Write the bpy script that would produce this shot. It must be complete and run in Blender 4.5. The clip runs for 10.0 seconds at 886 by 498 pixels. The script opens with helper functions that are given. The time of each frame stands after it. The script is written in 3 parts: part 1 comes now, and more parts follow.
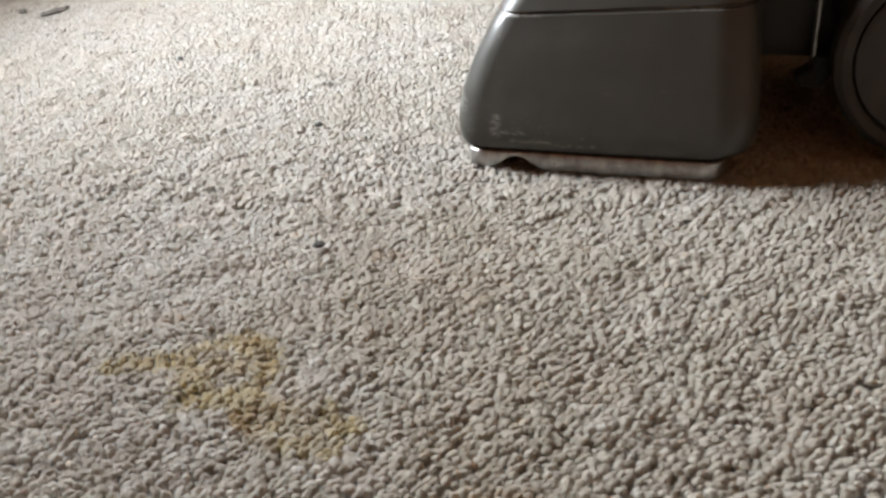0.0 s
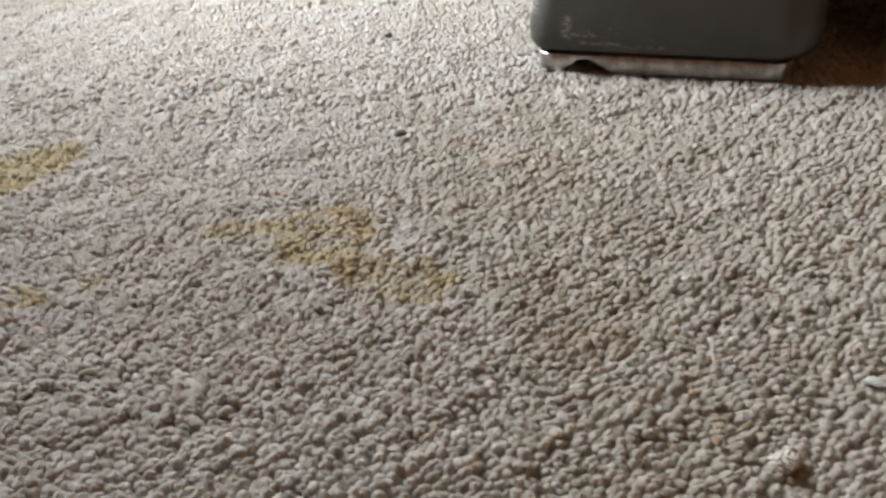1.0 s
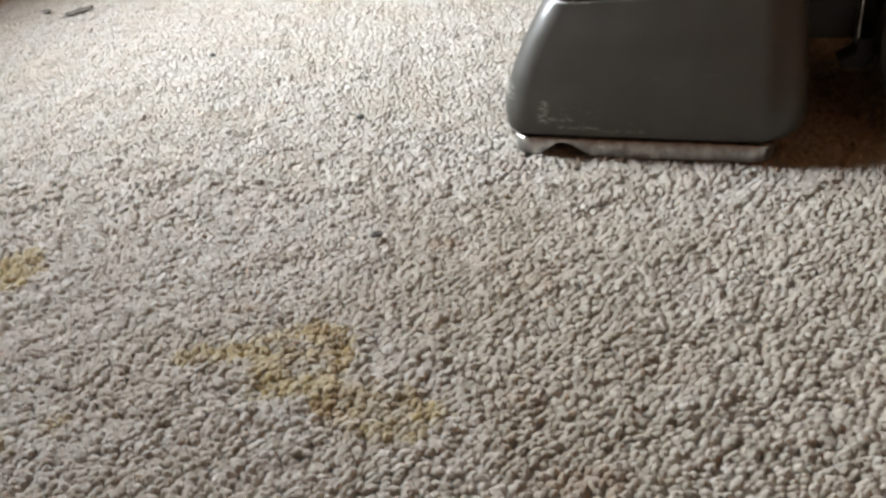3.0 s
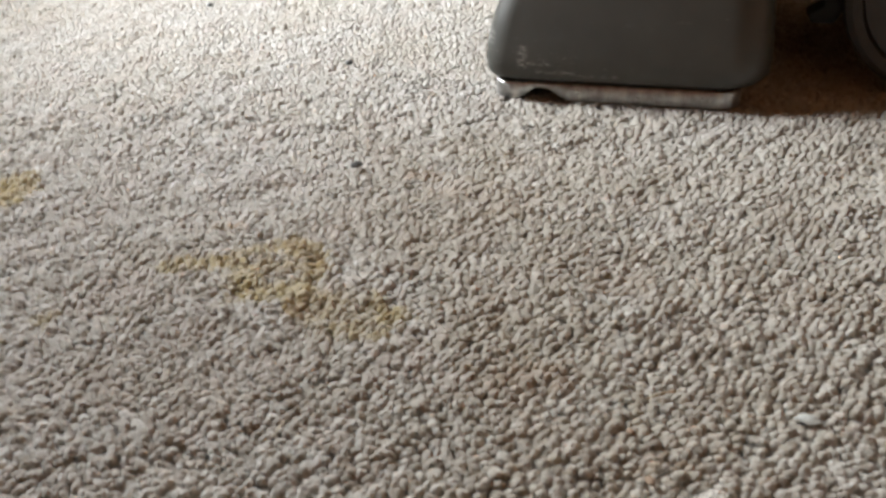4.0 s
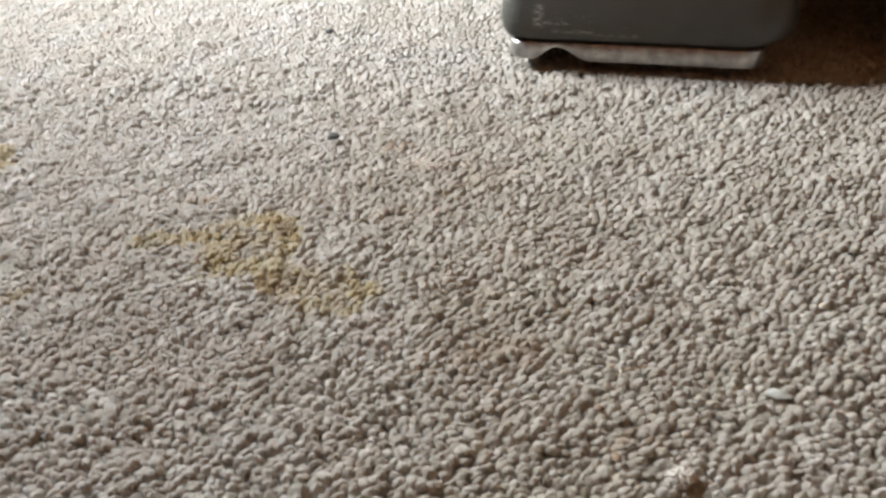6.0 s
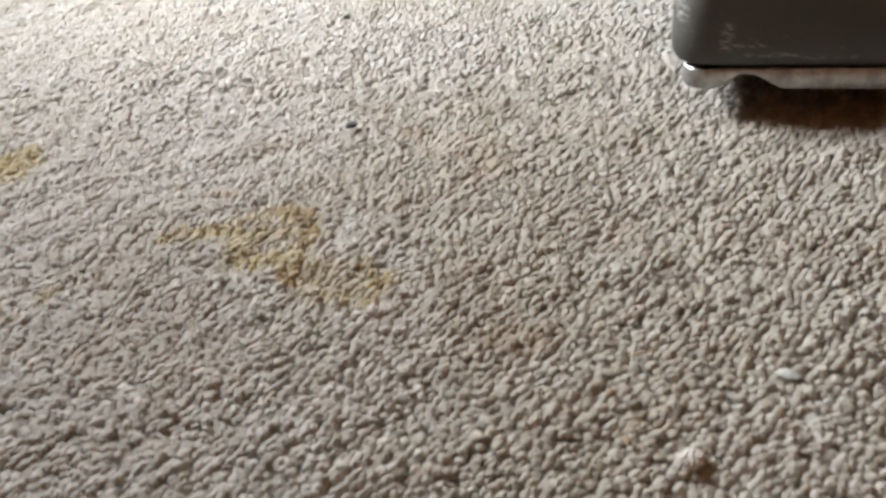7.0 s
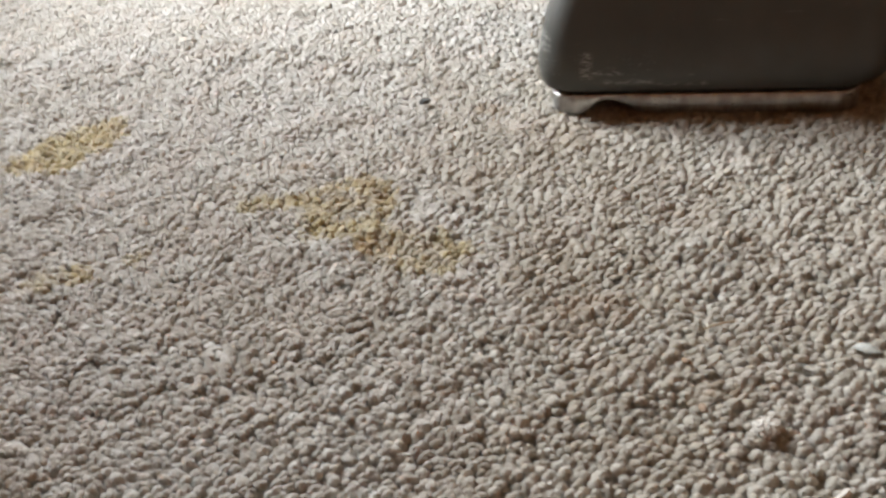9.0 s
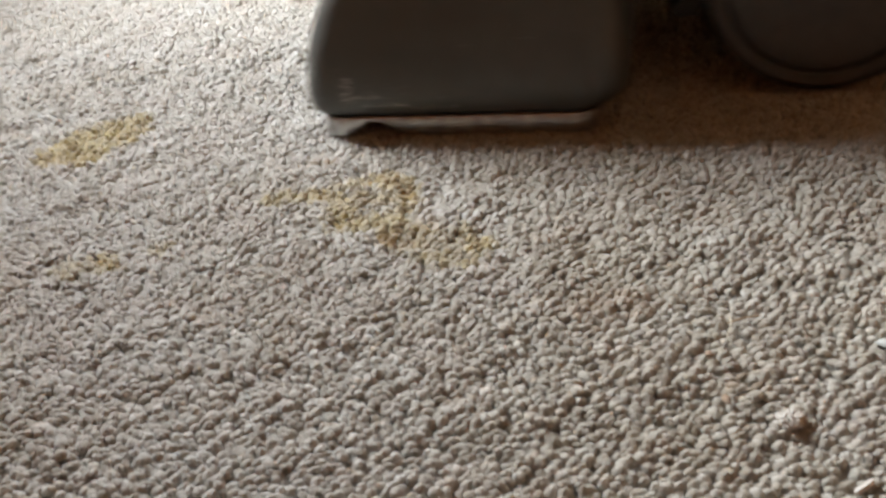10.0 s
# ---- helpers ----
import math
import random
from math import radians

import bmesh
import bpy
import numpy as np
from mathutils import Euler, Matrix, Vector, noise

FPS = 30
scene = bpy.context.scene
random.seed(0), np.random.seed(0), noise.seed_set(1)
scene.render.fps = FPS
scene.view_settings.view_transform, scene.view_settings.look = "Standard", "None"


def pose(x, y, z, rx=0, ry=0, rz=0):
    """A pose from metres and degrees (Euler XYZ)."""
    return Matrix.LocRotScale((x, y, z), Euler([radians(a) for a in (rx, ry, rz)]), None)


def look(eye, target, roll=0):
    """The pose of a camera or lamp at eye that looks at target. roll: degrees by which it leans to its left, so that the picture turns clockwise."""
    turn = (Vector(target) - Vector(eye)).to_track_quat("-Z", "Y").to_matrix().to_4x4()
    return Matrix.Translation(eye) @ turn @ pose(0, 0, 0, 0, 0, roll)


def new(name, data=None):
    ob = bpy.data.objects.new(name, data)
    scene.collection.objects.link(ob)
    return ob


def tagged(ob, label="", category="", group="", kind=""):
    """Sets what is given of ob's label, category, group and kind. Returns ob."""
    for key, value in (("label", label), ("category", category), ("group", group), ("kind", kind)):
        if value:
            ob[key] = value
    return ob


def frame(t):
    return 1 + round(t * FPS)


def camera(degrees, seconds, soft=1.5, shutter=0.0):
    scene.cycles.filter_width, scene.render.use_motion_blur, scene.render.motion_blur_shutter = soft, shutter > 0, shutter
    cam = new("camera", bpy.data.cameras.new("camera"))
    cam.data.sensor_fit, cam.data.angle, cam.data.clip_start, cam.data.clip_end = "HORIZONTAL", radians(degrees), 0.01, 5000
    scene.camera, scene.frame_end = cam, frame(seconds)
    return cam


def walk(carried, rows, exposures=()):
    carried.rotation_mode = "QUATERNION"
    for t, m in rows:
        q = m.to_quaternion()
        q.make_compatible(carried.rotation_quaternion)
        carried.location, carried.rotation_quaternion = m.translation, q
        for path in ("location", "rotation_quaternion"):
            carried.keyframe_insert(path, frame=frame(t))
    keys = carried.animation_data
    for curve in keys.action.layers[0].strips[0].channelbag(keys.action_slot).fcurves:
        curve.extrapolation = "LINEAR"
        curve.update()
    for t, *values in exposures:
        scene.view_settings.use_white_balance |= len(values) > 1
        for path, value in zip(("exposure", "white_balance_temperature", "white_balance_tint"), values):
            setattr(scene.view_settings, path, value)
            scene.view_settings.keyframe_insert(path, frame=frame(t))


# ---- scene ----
cam = camera(52.7, 10.0, 2.8, 0.5)
PATH = [
    (0, (0.03502, 0.01358, 0.26664), (0.00650, 0.53648, -0.02621), -4.49),
    (0.5, (0.01348, 0.00836, 0.25009), (-0.02093, 0.52996, -0.04444), -4.47),
    (1, (0.00020, -0.03633, 0.23655), (-0.04497, 0.47579, -0.07278), -4.59),
    (1.5, (-0.00758, -0.01723, 0.24700), (-0.05464, 0.49509, -0.06172), -5.49),
    (2, (-0.00230, 0.00628, 0.26293), (-0.04346, 0.52244, -0.04019), -6.14),
    (2.2, (-0.00148, 0.01110, 0.26834), (-0.03948, 0.52903, -0.03217), -6.20),
    (3.3, (-0.00056, 0.00070, 0.26470), (-0.02775, 0.52284, -0.02963), -5.36),
    (3.5, (0.00139, -0.01078, 0.26259), (-0.02693, 0.51023, -0.03363), -5.10),
    (4, (0.01620, -0.03437, 0.25047), (-0.01463, 0.48146, -0.05443), -4.03),
    (4.5, (0.01498, -0.04790, 0.24375), (-0.01992, 0.46283, -0.06920), -3.64),
    (5, (0.01604, -0.04421, 0.24129), (-0.01923, 0.46238, -0.07827), -3.89),
    (5.5, (0.01758, -0.04316, 0.24256), (-0.01620, 0.46100, -0.08099), -4.13),
    (5.7, (0.02128, -0.03683, 0.24568), (-0.01053, 0.46723, -0.07821), -4.16),
    (6.8, (0.04266, -0.02237, 0.25921), (-0.00208, 0.47626, -0.07148), -6.80),
    (7, (0.04049, -0.02929, 0.26069), (-0.01549, 0.46328, -0.07730), -7.92),
    (7.2, (0.04484, -0.04292, 0.24384), (-0.02758, 0.44487, -0.09795), -9.06),
    (7.5, (0.03167, -0.05112, 0.25385), (-0.05681, 0.42799, -0.09632), -9.89),
    (8, (0.03581, -0.04066, 0.25615), (-0.06121, 0.43797, -0.09242), -10.26),
    (8.5, (0.03634, -0.03424, 0.25779), (-0.05608, 0.44837, -0.08651), -9.73),
    (9, (0.02936, -0.04245, 0.26028), (-0.06179, 0.44322, -0.08005), -9.10),
    (9.5, (0.02599, -0.04909, 0.26187), (-0.06712, 0.44014, -0.07276), -8.52),
    (10, (0.02194, -0.05248, 0.25608), (-0.07418, 0.43732, -0.07687), -8.37),
]
EXPOSURES = [(0.0, 0.0), (3.5, 0.0), (4.0, 0.06), (4.5, 0.17), (5.5, 0.22), (8.5, 0.29), (10.0, 0.31)]
walk(cam, [(t, look(eye, target, roll)) for t, eye, target, roll in PATH], EXPOSURES)

# the carpet cleaner's way: seconds, place of the near front corner of its lip, nose-up tilt, turn
CLEANER_PATH = [
    (0.0, 0.0295, 0.6165, 0.0, 0.0, -16.6),
    (2.0, 0.0295, 0.6190, 0.0, 0.0, -16.6),
    (4.0, 0.0295, 0.6205, 0.0, 0.0, -16.6),
    (5.0, 0.0300, 0.6225, 0.0, 0.0, -16.6),
    (5.7, 0.0300, 0.6230, 0.0, 0.0, -16.6),
    (6.0, 0.055, 0.612, 0.008, 0.0, -16.2),
    (6.4, 0.105, 0.566, 0.022, 0.0, -15.2),
    (6.8, 0.1270, 0.5215, 0.029, 0.0, -14.0),
    (7.0, 0.1460, 0.4760, 0.020, 0.0, -12.0),
    (7.2, 0.1343, 0.4730, 0.000, 0.0, -10.0),
    (7.5, 0.1233, 0.4698, 0.0, 0.0, -8.8),
    (8.0, 0.1037, 0.4730, 0.0, 0.0, -8.4),
    (8.5, 0.0688, 0.4749, 0.0, 0.0, -8.6),
    (9.0, 0.0202, 0.4751, 0.0, 0.0, -8.2),
    (9.5, -0.0079, 0.4764, 0.0, 0.0, -7.9),
    (9.7, -0.040, 0.474, 0.0, 0.0, -7.0),
    (10.0, -0.1438, 0.4656, 0.0, 0.0, -4.9),
]
WHEEL_RADIUS = 0.072

# ---- light: overcast daylight from the window in the west wall ----
world = bpy.data.worlds.new("sky")
scene.world = world
world.use_nodes = True
sky = world.node_tree.nodes.new("ShaderNodeTexSky")
sky.sky_type, sky.sun_disc = "NISHITA", False
sky.sun_elevation, sky.sun_rotation = radians(38), radians(-70)
world.node_tree.nodes["Background"].inputs["Strength"].default_value = 0.1
world.node_tree.links.new(sky.outputs["Color"], world.node_tree.nodes["Background"].inputs["Color"])

WEST, EAST, SOUTH, NORTH, HIGH = -0.68, 2.3, -1.9, 2.7, 2.4
WIN_Y, WIN_Z, WIN_W, WIN_H = 0.90, 0.74, 0.48, 1.12
window_light = bpy.data.lights.new("window_daylight", "AREA")
window_light.shape, window_light.size, window_light.size_y = "RECTANGLE", WIN_H - 0.12, WIN_W - 0.12
window_light.energy, window_light.color = 152.0, (0.875, 0.932, 1.0)
daylight = new("window_daylight", window_light)
daylight.matrix_world = look((WEST - 0.03, WIN_Y, WIN_Z), (WEST + 1.0, WIN_Y, WIN_Z))


# ---- materials ----
def material(name, rough=0.6, metal=0.0, colour=(0.5, 0.5, 0.5)):
    m = bpy.data.materials.new(name)
    m.use_nodes = True
    b = m.node_tree.nodes["Principled BSDF"]
    b.inputs["Roughness"].default_value, b.inputs["Metallic"].default_value = rough, metal
    b.inputs["Base Color"].default_value = (*colour, 1)
    return m, m.node_tree, b


def noise_node(nt, scale, detail=3.0, rough=0.55, coords="Object", stretch=(1, 1, 1)):
    co, mp, n = (nt.nodes.new("ShaderNode" + k) for k in ("TexCoord", "Mapping", "TexNoise"))
    mp.inputs["Scale"].default_value = stretch
    n.inputs["Scale"].default_value, n.inputs["Detail"].default_value, n.inputs["Roughness"].default_value = scale, detail, rough
    nt.links.new(co.outputs[coords], mp.inputs["Vector"])
    nt.links.new(mp.outputs["Vector"], n.inputs["Vector"])
    return n.outputs["Fac"]


def ramp(nt, value, *stops):
    r = nt.nodes.new("ShaderNodeValToRGB")
    while len(r.color_ramp.elements) < len(stops):
        r.color_ramp.elements.new(0.5)
    for e, (at, c) in zip(r.color_ramp.elements, stops):
        e.position, e.color = at, (*c, 1) if len(c) == 3 else c
    nt.links.new(value, r.inputs["Fac"])
    return r.outputs["Color"]


def mix(nt, fac, a, b, how="MIX"):
    m = nt.nodes.new("ShaderNodeMix")
    m.data_type, m.blend_type = "RGBA", how
    for value, socket in ((fac, m.inputs[0]), (a, m.inputs[6]), (b, m.inputs[7])):
        if isinstance(value, (int, float)):
            socket.default_value = value
        elif isinstance(value, tuple):
            socket.default_value = (*value, 1)
        else:
            nt.links.new(value, socket)
    return m.outputs[2]


def arithmetic(nt, how, a, b):
    m = nt.nodes.new("ShaderNodeMath")
    m.operation, m.use_clamp = how, how != "SUBTRACT"
    for value, socket in ((a, m.inputs[0]), (b, m.inputs[1])):
        if isinstance(value, (int, float)):
            socket.default_value = value
        else:
            nt.links.new(value, socket)
    return m.outputs[0]


def bump(nt, b, height, strength, distance):
    n = nt.nodes.new("ShaderNodeBump")
    n.inputs["Strength"].default_value, n.inputs["Distance"].default_value = strength, distance
    nt.links.new(height, n.inputs["Height"])
    nt.links.new(n.outputs["Normal"], b.inputs["Normal"])


def attribute(nt, name):
    a = nt.nodes.new("ShaderNodeAttribute")
    a.attribute_name = name
    return a.outputs["Fac"]


def wool_material(name, sheer, loose=False):
    """Beige twist-pile wool: tone from tuft to tuft, soiling in wide clouds, brown soiling mixed with painted light
    falloff, ochre stains, fine fibres.
    """
    m, nt, b = material(name, 0.42)
    tone = ramp(nt, attribute(nt, "tint"), (0.0, (0.46, 0.425, 0.365)), (0.5, (0.585, 0.56, 0.505)), (1.0, (0.71, 0.695, 0.655)))
    clouds = noise_node(nt, 9.0, 4)
    tone = mix(nt, ramp(nt, clouds, (0.42, (0, 0, 0)), (0.66, (0.5, 0.5, 0.5))), tone, (0.91, 0.87, 0.79), "MULTIPLY")
    pinks = noise_node(nt, 23.0, 2)
    tone = mix(nt, ramp(nt, pinks, (0.45, (0, 0, 0)), (0.7, (0.5, 0.5, 0.5))), tone, (0.98, 0.92, 0.90), "MULTIPLY")
    tone = mix(nt, attribute(nt, "stain"), tone, (0.84, 0.70, 0.31), "MULTIPLY")
    tone = mix(nt, attribute(nt, "soil_and_falloff"), tone, (0.81, 0.75, 0.62), "MULTIPLY")
    tone = mix(nt, attribute(nt, "rust"), tone, (0.72, 0.52, 0.34), "MULTIPLY")
    fibre = noise_node(nt, 2600.0, 2, 0.6)
    tone = mix(nt, ramp(nt, fibre, (0.3, (0.45, 0.45, 0.45)), (0.6, (0, 0, 0))), tone, (0.72, 0.68, 0.62), "MULTIPLY")
    strands = noise_node(nt, 900.0, 3, 0.65)
    tone = mix(nt, ramp(nt, strands, (0.40, (0.6, 0.6, 0.6)), (0.60, (0, 0, 0))), tone, (0.78, 0.75, 0.70), "MULTIPLY")
    nt.links.new(tone, b.inputs["Base Color"])
    b.inputs["Sheen Weight"].default_value, b.inputs["Sheen Roughness"].default_value = 0.5, 0.35
    b.inputs["Specular IOR Level"].default_value = 0.5
    bump(nt, b, noise_node(nt, 1150.0, 4, 0.7), 0.9, 0.0011)
    thin, both = nt.nodes.new("ShaderNodeBsdfTranslucent"), nt.nodes.new("ShaderNodeMixShader")  # light goes on through the fibres
    nt.links.new(tone, thin.inputs["Color"])
    both.inputs[0].default_value = sheer
    nt.links.new(b.outputs[0], both.inputs[1])
    nt.links.new(thin.outputs[0], both.inputs[2])
    nt.links.new(both.outputs[0], nt.nodes["Material Output"].inputs["Surface"])
    if loose:
        b.inputs["Roughness"].default_value, b.inputs["Specular IOR Level"].default_value = 0.28, 0.9
    return m


def hood_material(name):
    """Dark grey moulded plastic, satin, scuffed low down on its corner."""
    m, nt, b = material(name, 0.42)
    base = ramp(nt, noise_node(nt, 30.0, 4), (0.3, (0.033, 0.0325, 0.027)), (0.7, (0.046, 0.0445, 0.037)))
    co, sep = nt.nodes.new("ShaderNodeTexCoord"), nt.nodes.new("ShaderNodeSeparateXYZ")
    nt.links.new(co.outputs["Object"], sep.inputs[0])

    def span(axis, lo, hi, soft):
        up, down = nt.nodes.new("ShaderNodeMapRange"), nt.nodes.new("ShaderNodeMapRange")
        for node, a, z in ((up, lo - soft, lo + soft), (down, hi + soft, hi - soft)):
            node.inputs["From Min"].default_value, node.inputs["From Max"].default_value = a, z
            nt.links.new(sep.outputs[axis], node.inputs["Value"])
        return arithmetic(nt, "MULTIPLY", up.outputs[0], down.outputs[0])

    low = arithmetic(nt, "MULTIPLY", span("X", -0.02, 0.06, 0.012), span("Z", 0.016, 0.036, 0.005))
    strokes = ramp(nt, noise_node(nt, 90.0, 3, 0.6, stretch=(1, 1, 5)), (0.57, (0, 0, 0)), (0.64, (1, 1, 1)))
    flecks = ramp(nt, noise_node(nt, 420.0, 2, 0.6, stretch=(1, 1, 2)), (0.5, (0, 0, 0)), (0.6, (1, 1, 1)))
    scuffs = arithmetic(nt, "MULTIPLY", arithmetic(nt, "MULTIPLY", arithmetic(nt, "MULTIPLY", strokes, flecks), low), 0.3)
    rare = ramp(nt, noise_node(nt, 260.0, 2, 0.5, stretch=(0.3, 1, 4)), (0.74, (0, 0, 0)), (0.78, (0.4, 0.4, 0.4)))
    for x0, x1, z0, z1 in ((0.016, 0.022, 0.024, 0.040), (0.030, 0.058, 0.0205, 0.0225), (-0.009, -0.004, 0.040, 0.050), (0.060, 0.090, 0.019, 0.0205), (0.020, 0.040, 0.0265, 0.0285), (0.130, 0.166, 0.1115, 0.1132), (0.018, 0.050, 0.1058, 0.1070)):
        mark = arithmetic(nt, "MULTIPLY", arithmetic(nt, "MULTIPLY", span("X", x0, x1, 0.002), span("Z", z0, z1, 0.0012)), ramp(nt, noise_node(nt, 900.0, 3, 0.7, stretch=(0.25, 0.25, 1)), (0.47, (0, 0, 0)), (0.62, (0.85, 0.85, 0.85))))
        scuffs = arithmetic(nt, "MAXIMUM", scuffs, mark)
    scuffs = arithmetic(nt, "MAXIMUM", scuffs, arithmetic(nt, "MULTIPLY", rare, span("Z", 0.0, 0.2, 0.01)))
    nt.links.new(mix(nt, scuffs, base, (0.30, 0.29, 0.26)), b.inputs["Base Color"])
    rough = ramp(nt, noise_node(nt, 55.0, 4), (0.3, (0.36, 0.36, 0.36)), (0.7, (0.52, 0.52, 0.52)))
    nt.links.new(rough, b.inputs["Roughness"])
    bump(nt, b, noise_node(nt, 900.0, 2), 0.12, 0.0004)
    return m


def worn_metal(name, light, dark, rough):
    m, nt, b = material(name, rough, 0.85)
    nt.links.new(ramp(nt, noise_node(nt, 140.0, 4, 0.6, stretch=(1, 1, 0.6)), (0.35, dark), (0.65, light)), b.inputs["Base Color"])
    nt.links.new(ramp(nt, noise_node(nt, 300.0, 3, 0.6, stretch=(0.3, 1, 1)), (0.3, (rough - 0.1,) * 3), (0.7, (rough + 0.15,) * 3)), b.inputs["Roughness"])
    bump(nt, b, noise_node(nt, 500.0, 3), 0.15, 0.0004)
    return m


def plain_material(name, colour, rough, scale=40.0, vary=0.15, relief=0.1, depth=0.0005):
    m, nt, b = material(name, rough)
    lo, hi = tuple(c * (1 - vary) for c in colour), tuple(min(1, c * (1 + vary)) for c in colour)
    nt.links.new(ramp(nt, noise_node(nt, scale, 4), (0.3, lo), (0.7, hi)), b.inputs["Base Color"])
    bump(nt, b, noise_node(nt, scale * 9, 3), relief, depth)
    return m


WOOL = wool_material("beige_wool_pile", 0.40)
WOOL_ENDS = wool_material("loose_wool_fibre_ends", 0.5, True)
BACKING = plain_material("beige_pile_base", (0.42, 0.395, 0.345), 0.9, 260.0, 0.25, 0.8, 0.003)
WALL_PAINT = plain_material("brown_wall_paint", (0.52, 0.27, 0.12), 0.8, 3.0, 0.06, 0.15, 0.001)
CEILING_PAINT = plain_material("cream_ceiling_paint", (0.58, 0.42, 0.27), 0.85, 3.0, 0.05, 0.15, 0.001)
FRAME_PAINT = plain_material("white_window_paint", (0.78, 0.77, 0.74), 0.4, 8.0, 0.04, 0.1, 0.0005)
HOOD = hood_material("dark_grey_plastic")
LIP = worn_metal("worn_bright_metal", (0.46, 0.45, 0.43), (0.25, 0.24, 0.225), 0.36)
STEEL = worn_metal("dull_steel", (0.45, 0.44, 0.42), (0.28, 0.27, 0.25), 0.4)
GASKET = plain_material("black_rubber", (0.012, 0.012, 0.011), 0.7, 80.0, 0.3, 0.2, 0.0004)
HOUSING = plain_material("black_moulded_plastic", (0.020, 0.019, 0.017), 0.5, 60.0, 0.2, 0.15, 0.0004)
TYRE = plain_material("grey_black_tyre", (0.028, 0.026, 0.023), 0.65, 70.0, 0.25, 0.3, 0.0005)
HUB = plain_material("charcoal_wheel_disc", (0.036, 0.034, 0.030), 0.55, 60.0, 0.2, 0.15, 0.0004)
PALE_FIBRE = plain_material("pale_fibre", (0.50, 0.46, 0.36), 0.7, 400.0, 0.2)
DARK_FIBRE = plain_material("dark_fibre", (0.10, 0.09, 0.075), 0.8, 400.0, 0.3)
RUST_CRUMB = plain_material("russet_crumb", (0.20, 0.14, 0.09), 0.85, 500.0, 0.35, 0.5)
GREY_LINT = plain_material("grey_lint", (0.085, 0.085, 0.08), 0.9, 500.0, 0.3, 0.5)
PALE_LINT = plain_material("pale_wool_lint", (0.49, 0.46, 0.405), 0.85, 900.0, 0.25, 0.6)
FLAKE = plain_material("grey_green_flake", (0.27, 0.275, 0.245), 0.7, 500.0, 0.25, 0.3)
TWIG = plain_material("tan_twig", (0.30, 0.235, 0.15), 0.8, 500.0, 0.3, 0.4)


# ---- building helpers ----
def mesh_of(name, bm, mat, smooth=True):
    me = bpy.data.meshes.new(name)
    bmesh.ops.recalc_face_normals(bm, faces=bm.faces)
    bm.to_mesh(me)
    bm.free()
    me.materials.append(mat)
    if smooth:
        me.polygons.foreach_set("use_smooth", [True] * len(me.polygons))
        me.set_sharp_from_angle(angle=radians(38))
    return me


def part(name, bm, mat, parent, label="", smooth=True):
    ob = new(name, mesh_of(name, bm, mat, smooth))
    ob.parent = parent
    return tagged(ob, label)


def box(bm, x0, x1, y0, y1, z0, z1, bevel=0.0):
    m = Matrix.Translation(((x0 + x1) / 2, (y0 + y1) / 2, (z0 + z1) / 2)) @ Matrix.Diagonal((x1 - x0, y1 - y0, z1 - z0, 1))
    made = bmesh.ops.create_cube(bm, size=1, matrix=m)
    if bevel:
        edges = list({e for v in made["verts"] for e in v.link_edges})
        bmesh.ops.bevel(bm, geom=edges, offset=bevel, segments=3, profile=0.6, affect="EDGES")
    return bm


def rounded_ring(x0, x1, y0, y1, z, rf, rr, n=8):
    """A rounded rectangle: rf rounds the front (x0) corners, rr the rear ones."""
    pts = []
    for cx, cy, r, a0 in ((x1 - rr, y1 - rr, rr, 0), (x0 + rf, y1 - rf, rf, 90), (x0 + rf, y0 + rf, rf, 180), (x1 - rr, y0 + rr, rr, 270)):
        for i in range(n + 1):
            a = radians(a0 + 90 * i / n)
            pts.append((cx + r * math.cos(a), cy + r * math.sin(a), z))
    return pts


def loft(bm, rings, cap_low=True, cap_high=True):
    rows = [[bm.verts.new(p) for p in ring] for ring in rings]
    for a, b in zip(rows, rows[1:]):
        for i in range(len(a)):
            j = (i + 1) % len(a)
            bm.faces.new((a[i], a[j], b[j], b[i]))
    if cap_low:
        bm.faces.new(rows[0])
    if cap_high:
        bm.faces.new(rows[-1])
    return bm


def tube(bm, points, radius, sides=6):
    """A thin round strand through the points, closed at both ends."""
    points = [Vector(p) for p in points]
    rings = []
    for i, p in enumerate(points):
        way = (points[min(i + 1, len(points) - 1)] - points[max(i - 1, 0)]).normalized()
        a = way.cross(Vector((0.3, 0.2, 1))).normalized()
        b = way.cross(a)
        r = radius * (0.55 if i in (0, len(points) - 1) else 1)
        rings.append([p + r * (math.cos(t) * a + math.sin(t) * b) for t in (2 * math.pi * k / sides for k in range(sides))])
    return loft(bm, rings)


def turned(bm, profile, steps=56):
    """Turns a closed profile of (radius, y) round the y axis."""
    rows = []
    for i in range(steps):
        a = 2 * math.pi * i / steps
        rows.append([bm.verts.new((r * math.cos(a), y, r * math.sin(a))) for r, y in profile])
    for i in range(steps):
        a, b = rows[i], rows[(i + 1) % steps]
        for k in range(len(profile)):
            j = (k + 1) % len(profile)
            bm.faces.new((a[k], a[j], b[j], b[k]))
    return bm


